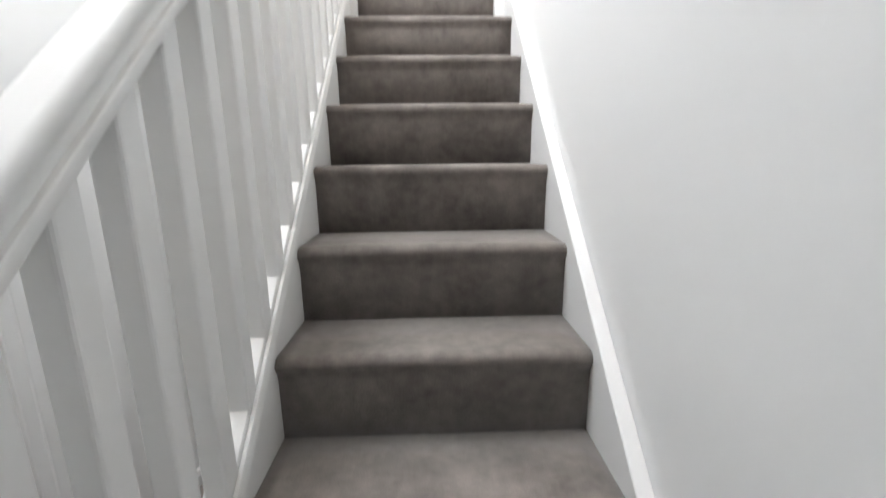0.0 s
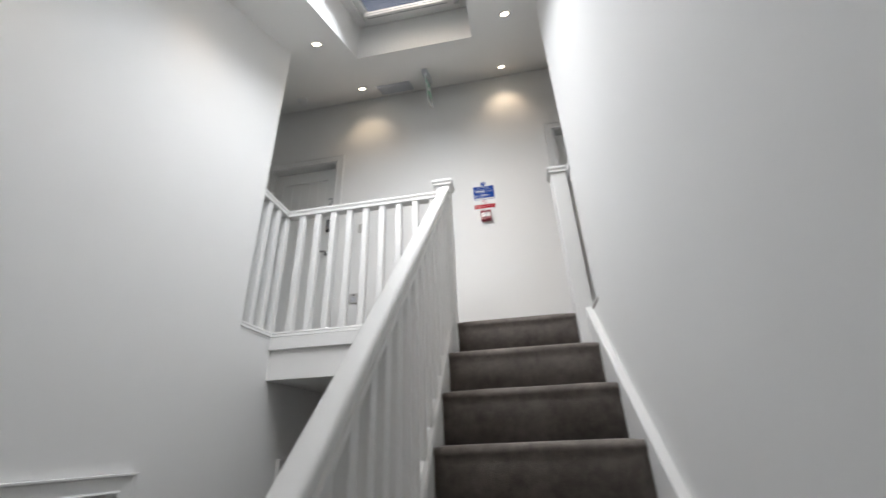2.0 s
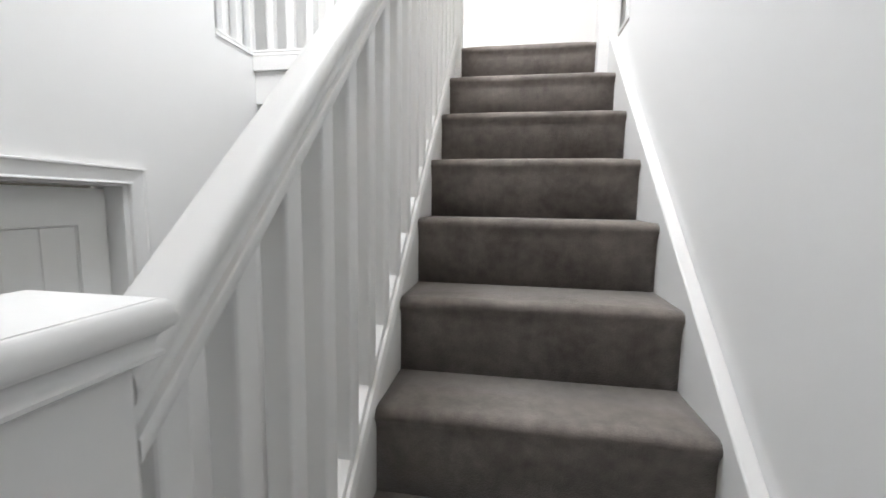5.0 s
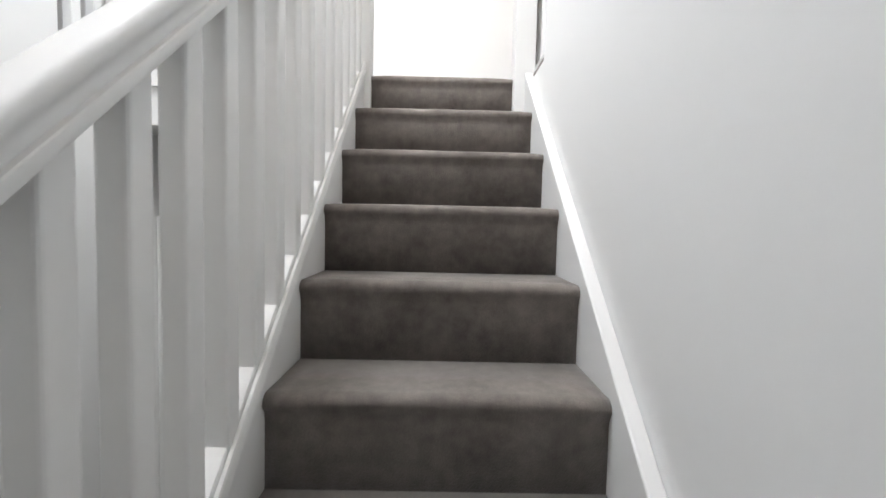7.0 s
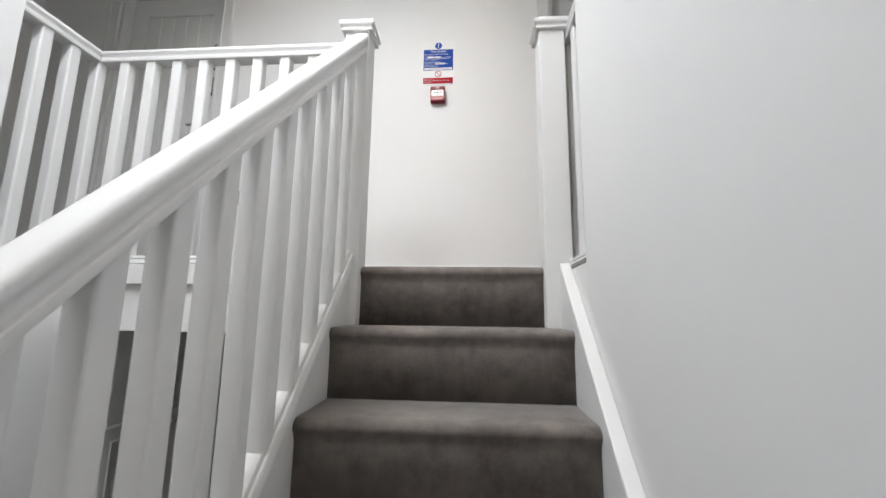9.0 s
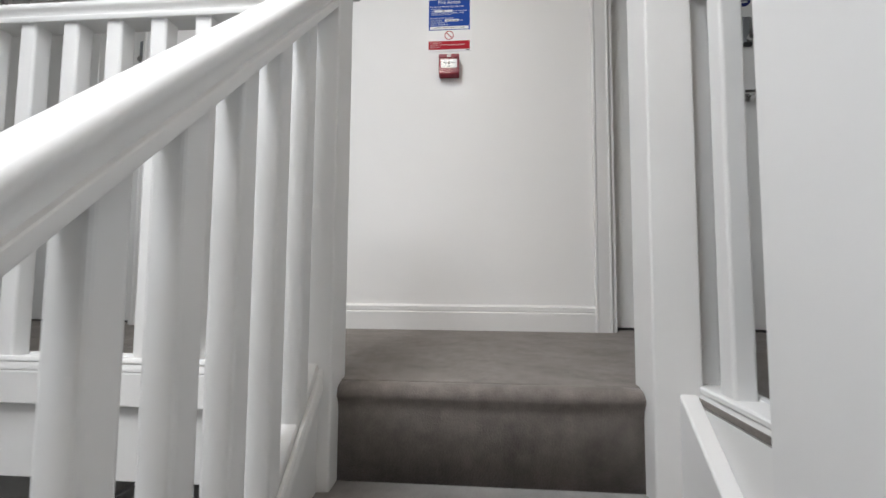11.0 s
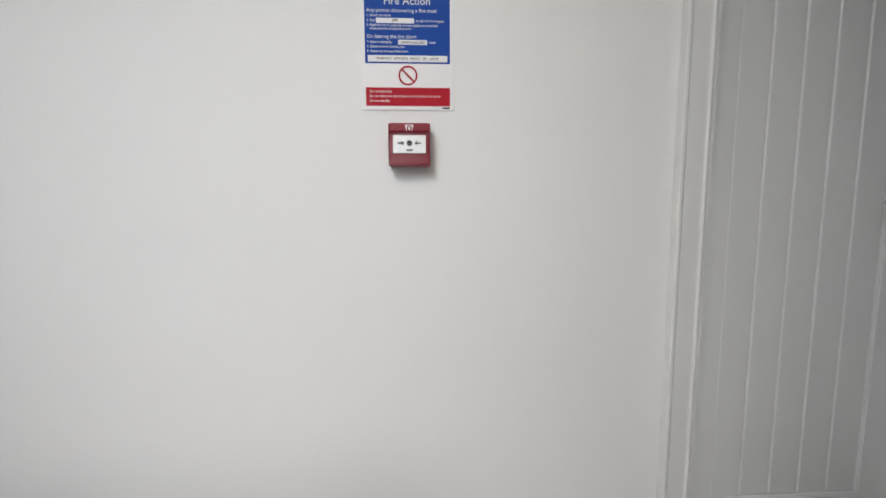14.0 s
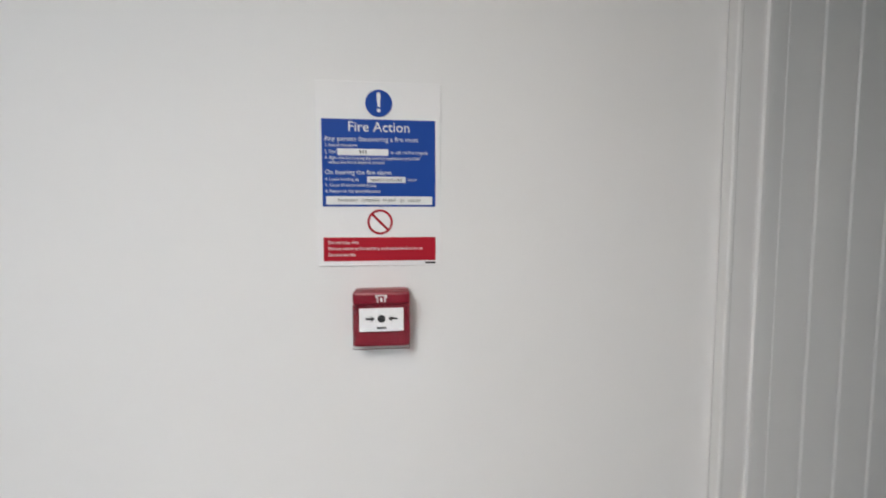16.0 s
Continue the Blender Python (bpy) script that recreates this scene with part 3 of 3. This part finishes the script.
# ---- notices and small fittings ----
def notice(x0, x1, z0, z1):
    """Fire action notice, built at the origin's wall plane y = 0 facing -y; x and z from its lower left corner."""
    w, h = x1 - x0, z1 - z0
    ob = empty("fire_notice", "white, blue and red printed fire action notice on the wall", "sign")
    part("board", boxed(0, w, -0.0025, 0, 0, h, 0.0006, 1), PAPER, ob)
    bx0, bx1 = w * 0.045, w * 0.955
    k = w / 0.2
    zb0, zb1 = h - 0.199 * k, h - 0.0595 * k
    part("blue_field", boxed(bx0, bx1, -0.0034, -0.002, zb0, zb1, 0.0004, 1), BLUE, ob)
    part("red_field", boxed(bx0, bx1, -0.0034, -0.002, 0.0085 * k, 0.047 * k, 0.0004, 1), RED, ob)
    y = -0.0036
    c = w / 2
    d = disc(0.0215 * k, c, -0.0028, h - 0.034 * k, BLUE, ob, "mandatory_symbol", 0.0016)
    b2 = bmesh.new()
    cyl(b2, (c, -0.0042, h - 0.0455 * k), 0.0029 * k, 0.001, "Y", 20)
    vs = [b2.verts.new((c + sx * k, -0.0042, h + sz * k)) for sx, sz in ((-0.0018, -0.0400), (0.0018, -0.0400), (0.0034, -0.0205), (0.0022, -0.0175), (-0.0022, -0.0175), (-0.0034, -0.0205))]
    b2.faces.new(vs)
    part("exclamation_mark", b2, PAPER, d)
    # no-entry ring with its bar
    b2 = bmesh.new()
    zr = (zb0 + 0.047 * k) / 2
    ro, ri, n = 0.0205 * k, 0.0170 * k, 40
    rings = [[b2.verts.new((c + math.cos(2 * math.pi * i / n) * r, -0.0036, zr + math.sin(2 * math.pi * i / n) * r)) for i in range(n)] for r in (ro, ri)]
    for i in range(n):
        b2.faces.new((rings[0][i], rings[0][(i + 1) % n], rings[1][(i + 1) % n], rings[1][i]))
    q = 0.0172 * k / math.sqrt(2)
    o = 0.0013 * k
    b2.faces.new([b2.verts.new(p) for p in ((c - q - o, -0.0037, zr + q - o), (c - q + o, -0.0037, zr + q + o), (c + q + o, -0.0037, zr - q + o), (c + q - o, -0.0037, zr - q - o))])
    part("prohibition_ring", b2, RED, ob)

    def say(s, size, x, z, col=PAPER, align="LEFT", st=1.0):
        lettering(s, size * k, x * k, y, z * k, col, ob, align, "lettering", st)

    H = h / k
    say("Fire Action", 0.0225, 0.100, H - 0.079, align="CENTER", st=0.98)
    say("Any person discovering a fire must", 0.0108, 0.0135, H - 0.0945, st=0.98)
    say("On hearing the fire alarm", 0.0105, 0.0135, H - 0.1475, st=0.98)
    for s, z, x in (("1. Sound the alarm", 0.1035, 0.0135), ("2. Dial", 0.1140, 0.0135), ("to call the fire brigade", 0.1140, 0.118),
                    ("3. Fight the fire if using the correct appliances provided", 0.1235, 0.0135), ("unless the fire is beyond control", 0.1305, 0.0195),
                    ("4. Leave building by", 0.1575, 0.0135), ("route", 0.1575, 0.145), ("5. Close all doors behind you", 0.1670, 0.0135), ("6. Report to the assembly point", 0.1765, 0.0135)):
        say(s, 0.0073, x, H - z, st=0.93)
    for x0b, x1b, zb, hb in ((0.0335, 0.1145, 0.1170, 0.0105), (0.0800, 0.1420, 0.1605, 0.0100), (0.0145, 0.1855, 0.1960, 0.0135)):
        part("writing_panel", boxed(x0b * k, x1b * k, -0.0040, -0.003, (H - zb) * k, (H - zb + hb) * k, 0.0003, 1), PAPER, ob)
    y = -0.0042
    say("999", 0.0085, 0.074, H - 0.1148, INK, "CENTER")
    say("NEAREST AVAILABLE", 0.0058, 0.111, H - 0.1580, INK, "CENTER", 0.95)
    say("PAVEMENT   OPPOSITE   FRONT   OF   HOUSE", 0.0065, 0.100, H - 0.1915, INK, "CENTER", 1.0)
    y = -0.0036
    for s, z in (("Do not take risks", 0.0365), ("Do not return to the building until authorised to do so", 0.0265), ("Do not use lifts", 0.0165)):
        say(s, 0.0074, 0.0165, z, st=0.93)
    part("small_print", boxed(w - 0.026 * k, w - 0.009 * k, -0.0030, -0.002, 0.003 * k, 0.006 * k), INK, ob)
    return ob


n1 = notice(0, 0.1955, 0, 0.2895)
n1.matrix_basis = pose(-0.2415, W, 1.187)
n2 = notice(0, 0.1955, 0, 0.2895)
n2.matrix_basis = pose(XL, -2.166, -1.520, 0, 0, 90)


def call_point(s=0.088):
    """Manual fire alarm call point, on y = 0 facing -y, centred."""
    ob = empty("fire_call_point", "red plastic fire alarm call point with a white push panel", "call point")
    h = s / 2
    part("back_box", boxed(-h, h, -0.030, 0, -h, h, 0.004, 2), REDPL, ob)
    part("front_plate", boxed(-h, h, -0.0425, -0.0305, -h, h, 0.005, 2), REDPL, ob)
    part("top_band", boxed(-h, h, -0.0475, -0.036, h * 0.56, h, 0.004, 2), REDPL, ob)
    c = part("clear_cover", boxed(-h * 0.99, h * 0.99, -0.0515, -0.0495, -h * 1.02, h * 0.54, 0.0008, 1), glass_mat(), ob, "clear hinged plastic cover")
    c.visible_shadow = False
    for sg in (-1, 1):
        part("cover_hinge", boxed(sg * h * 0.94 - 0.002, sg * h * 0.94 + 0.002, -0.0500, -0.0440, h * 0.42, h * 0.55, 0.0006, 1), REDPL, ob)
    p = part("push_panel", boxed(-h * 0.78, h * 0.78, -0.0465, -0.044, -h * 0.42, h * 0.42, 0.001, 1), PAPER, ob, "white push panel with arrows")
    disc(0.0058, 0, -0.0470, 0.002, INK, p, "target_spot", 0.0012)
    for sg in (-1, 1):
        b2 = bmesh.new()
        pts = [(0.024, 0.0016), (0.016, 0.0016), (0.016, 0.0046), (0.0095, 0.0), (0.016, -0.0046), (0.016, -0.0016), (0.024, -0.0016)]
        b2.faces.new([b2.verts.new((sg * a, -0.0472, 0.002 + b)) for a, b in pts])
        part("arrow", b2, INK, p)
    part("maker_bar", boxed(-0.007, 0.007, -0.0471, -0.0462, -0.0135, -0.0105), INK, p)
    b2 = bmesh.new()
    for a0, a1, z0, z1 in ((-0.0065, -0.0048, 0.027, 0.036), (0.0048, 0.0065, 0.027, 0.036), (-0.0055, 0.0055, 0.0365, 0.0383), (-0.0018, 0.0018, 0.028, 0.034), (-0.0085, -0.006, 0.034, 0.0385), (0.006, 0.0085, 0.034, 0.0385)):
        box(b2, a0, a1, -0.0483, -0.0470, z0, z1)
    part("house_symbol", b2, PAPER, ob)
    return ob


cp = call_point(0.086)
cp.matrix_basis = pose(-0.1415, W, 1.109)


def plate(name, label, category, w=0.086, h=0.086, gangs=0, face=None):
    """Wall plate on y = 0 facing -y: one rocker, or as many socket outlets as gangs."""
    face = face or STEEL
    ob = empty(name, label, category)
    body = part("plate", boxed(-w / 2, w / 2, -0.008, 0, -h / 2, h / 2, 0.003, 2), face, ob)
    for sx in (-1, 1):
        part("screw", cyl(bmesh.new(), (sx * (w / 2 - 0.012), -0.0083, 0), 0.0032, 0.0016, "Y", 14), CHROME, body)
    if not gangs:
        part("rocker", boxed(-0.011, 0.011, -0.012, -0.007, -0.018, 0.018, 0.002, 1), PLASTIC if face is PLASTIC else GREY, ob)
    for i in range(gangs):
        cx = (i - (gangs - 1) / 2) * 0.066
        outlet = part("outlet", boxed(cx - 0.022, cx + 0.022, -0.0095, -0.007, -0.030, 0.014, 0.001, 1), GREY, ob)
        for dx, dz, a, b in ((0, 0.004, 0.0022, 0.005), (-0.011, -0.016, 0.004, 0.0024), (0.011, -0.016, 0.004, 0.0024)):
            part("socket_slot", boxed(cx + dx - a, cx + dx + a, -0.0100, -0.0090, dz - b, dz + b), DARK, outlet)
        part("rocker", boxed(cx - 0.006, cx + 0.006, -0.0115, -0.007, 0.020, 0.036, 0.0012, 1), DARK, ob)
    return ob


plate("light_switch", "satin steel light switch on the white landing wall", "light switch").matrix_basis = pose(-1.232, W, 1.150)
plate("wall_socket", "satin steel double power socket low on the landing wall", "socket", w=0.146, gangs=2).matrix_basis = pose(-1.245, W, 0.500)
plate("light_switch", "white plastic light switch beside the lower notice", "light switch", face=PLASTIC).matrix_basis = pose(XL, -1.773, -1.529, 0, 0, 90)
# round-faced sounder on a square base
so = empty("wall_sounder", "white plastic wall sounder with a round face", "alarm sounder")
part("base", boxed(-0.045, 0.045, -0.022, 0, -0.045, 0.045, 0.005, 2), PLASTIC, so)
part("round_face", cyl(bmesh.new(), (0.004, -0.034, -0.003), 0.036, 0.026, "Y", 40, bevel=0.006), PLASTIC, so, "", True)
part("top_lip", boxed(-0.045, 0.045, -0.040, -0.018, 0.036, 0.045, 0.003, 2), PLASTIC, so)
so.matrix_basis = pose(XL, -1.774, -1.317, 0, 0, 90)

# ---- ceiling fittings ----
TILT = math.degrees(SLOPE)


def on_ceiling(ob, x, y, drop=0.0):
    ob.matrix_basis = pose(x, y, ceil_z(y) - drop, TILT, 0, 0)


def downlight():
    ob = empty("downlight", "lit recessed downlight with a white trim ring", "downlight", group="ceiling downlights")
    b2 = bmesh.new()
    n = 36
    prof = [(0.042, 0.0), (0.042, -0.003), (0.038, -0.0055), (0.031, -0.004), (0.029, 0.002), (0.029, 0.004)]
    rings = [[b2.verts.new((math.cos(2 * math.pi * i / n) * r, math.sin(2 * math.pi * i / n) * r, z)) for i in range(n)] for r, z in prof]
    for a, b in zip(rings[:-1], rings[1:]):
        for i in range(n):
            b2.faces.new((a[i], a[(i + 1) % n], b[(i + 1) % n], b[i]))
    part("trim_ring", b2, PLASTIC, ob, "", True)
    part("lamp_face", cyl(bmesh.new(), (0, 0, -0.001), 0.027, 0.002, "Z", 32), BULB, ob, "glowing warm lamp")
    return ob


LAMPS = [(-1.206, -0.305), (-1.206, 0.562), (0.164, -0.22), (0.143, 0.622), (-1.206, -1.15), (-1.206, -2.0), (0.16, -1.07), (0.16, -1.92)]
dl = downlight()
on_ceiling(dl, *LAMPS[0])
for q in LAMPS[1:]:
    copy_thing(dl, pose(q[0], q[1], ceil_z(q[1]), TILT, 0, 0))
sp = bpy.data.lights.new("downlight_beam", "SPOT")
sp.energy, sp.color, sp.spot_size, sp.spot_blend, sp.shadow_soft_size = 5.4, (1.0, 0.76, 0.52), radians(98), 1.0, 0.025
for q in LAMPS:
    o = new("downlight_beam", sp)
    o.matrix_world = pose(q[0], q[1], ceil_z(q[1]) - 0.012, TILT, 0, 0)

# ceiling vent plate
vt = empty("ceiling_vent", "grey plastic ventilation grille on the sloping ceiling", "vent")
part("vent_frame", slab([-0.16, 0.16], [-0.10, 0.10], [(-0.14, 0.14, -0.08, 0.08)], lambda u, v, w: (u, v, -0.018 + w), 0.018), GREY, vt)
for i in range(7):
    part("slat", boxed(-0.14, 0.14, -0.074 + i * 0.0245, -0.074 + i * 0.0245 + 0.014, -0.014, -0.009), GREY, vt)
part("backing", boxed(-0.14, 0.14, -0.08, 0.08, -0.004, -0.001), GREY, vt)
on_ceiling(vt, -0.90, 0.655, 0.001)

# hanging exit sign, edge on
ex = empty("exit_sign", "ceiling-hung clear exit sign blade with green print", "exit sign")
part("mount", boxed(-0.025, 0.025, -0.15, 0.15, -0.05, 0.0, 0.006, 2), GREY, ex)
bl = part("blade", boxed(-0.004, 0.004, -0.14, 0.14, -0.272, -0.048, 0.001, 1), ACRYL, ex, "clear acrylic blade")
for s in (-1, 1):
    part("green_panel", boxed(s * 0.0045 - 0.0004, s * 0.0045 + 0.0004, -0.12, 0.12, -0.205, -0.085), GREEN, bl)
    b2 = bmesh.new()
    for a, b, c2, d in ((-0.10, -0.05, -0.175, -0.095), (-0.02, 0.05, -0.150, -0.120), (0.07, 0.10, -0.165, -0.105)):
        box(b2, s * 0.0053 - 0.0003, s * 0.0053 + 0.0003, a, b, c2, d)
    part("white_symbols", b2, PAPER, bl)
on_ceiling(ex, -0.55, 0.50, 0.001)

# smoke detector
sd = empty("smoke_detector", "small white round smoke detector on the ceiling", "smoke detector")
b2 = cyl(bmesh.new(), (0, 0, -0.012), 0.05, 0.024, "Z", 36, bevel=0.004)
cyl(b2, (0, 0, -0.032), 0.028, 0.018, "Z", 30, r2=0.038)
part("detector_body", b2, PLASTIC, sd, "", True)
on_ceiling(sd, -1.84, 0.57, 0.001)

# ---- roof window in its shaft ----
rw = empty("roof_window", "white framed roof window at the top of its shaft", "window", kind="structure")
zt = ROOF - 0.05


def at_roof(bm2):
    bmesh.ops.transform(bm2, matrix=Matrix(((1, 0, 0, 0), (0, 1, 0, 0), (0, CEIL_B, 1, CEIL_A), (0, 0, 0, 1))), verts=bm2.verts)
    return bm2


fw = 0.07
for x0, x1, y0, y1 in ((HX0, HX0 + fw, HY0, HY1), (HX1 - fw, HX1, HY0, HY1), (HX0 + fw, HX1 - fw, HY0, HY0 + fw), (HX0 + fw, HX1 - fw, HY1 - fw, HY1)):
    part("window_frame", at_roof(boxed(x0 + 0.001, x1 - 0.001, y0 + 0.001, y1 - 0.001, zt - 0.03, zt + 0.06)), PLASTIC, rw)
i0, i1, j0, j1 = HX0 + fw + 0.003, HX1 - fw - 0.003, HY0 + fw + 0.003, HY1 - fw - 0.003
sash = 0.05
for x0, x1, y0, y1 in ((i0, i0 + sash, j0, j1), (i1 - sash, i1, j0, j1), (i0 + sash, i1 - sash, j0, j0 + sash), (i0 + sash, i1 - sash, j1 - sash, j1)):
    part("sash", at_roof(boxed(x0, x1, y0, y1, zt - 0.015, zt + 0.04)), PLASTIC, rw)
bar = part("vent_bar", at_roof(boxed(i0 + 0.03, i1 - 0.03, j1 - 0.105, j1 - 0.03, zt - 0.075, zt - 0.016, 0.008, 2)), PLASTIC, rw, "white ventilation bar with slots")
for q in range(3):
    x0 = i0 + 0.06 + q * (i1 - i0 - 0.12) / 3
    part("vent_slot", at_roof(boxed(x0, x0 + (i1 - i0 - 0.12) / 3 - 0.02, j1 - 0.082, j1 - 0.072, zt - 0.077, zt - 0.070)), ALU, bar)
    part("vent_slot", at_roof(boxed(x0, x0 + (i1 - i0 - 0.12) / 3 - 0.02, j1 - 0.107, j1 - 0.100, zt - 0.052, zt - 0.044)), ALU, bar)
gl = part("pane", at_roof(boxed(i0 + sash, i1 - sash, j0 + sash, j1 - sash, zt + 0.01, zt + 0.016)), GLASS, rw, "clear roof window pane")
gl.visible_shadow = False
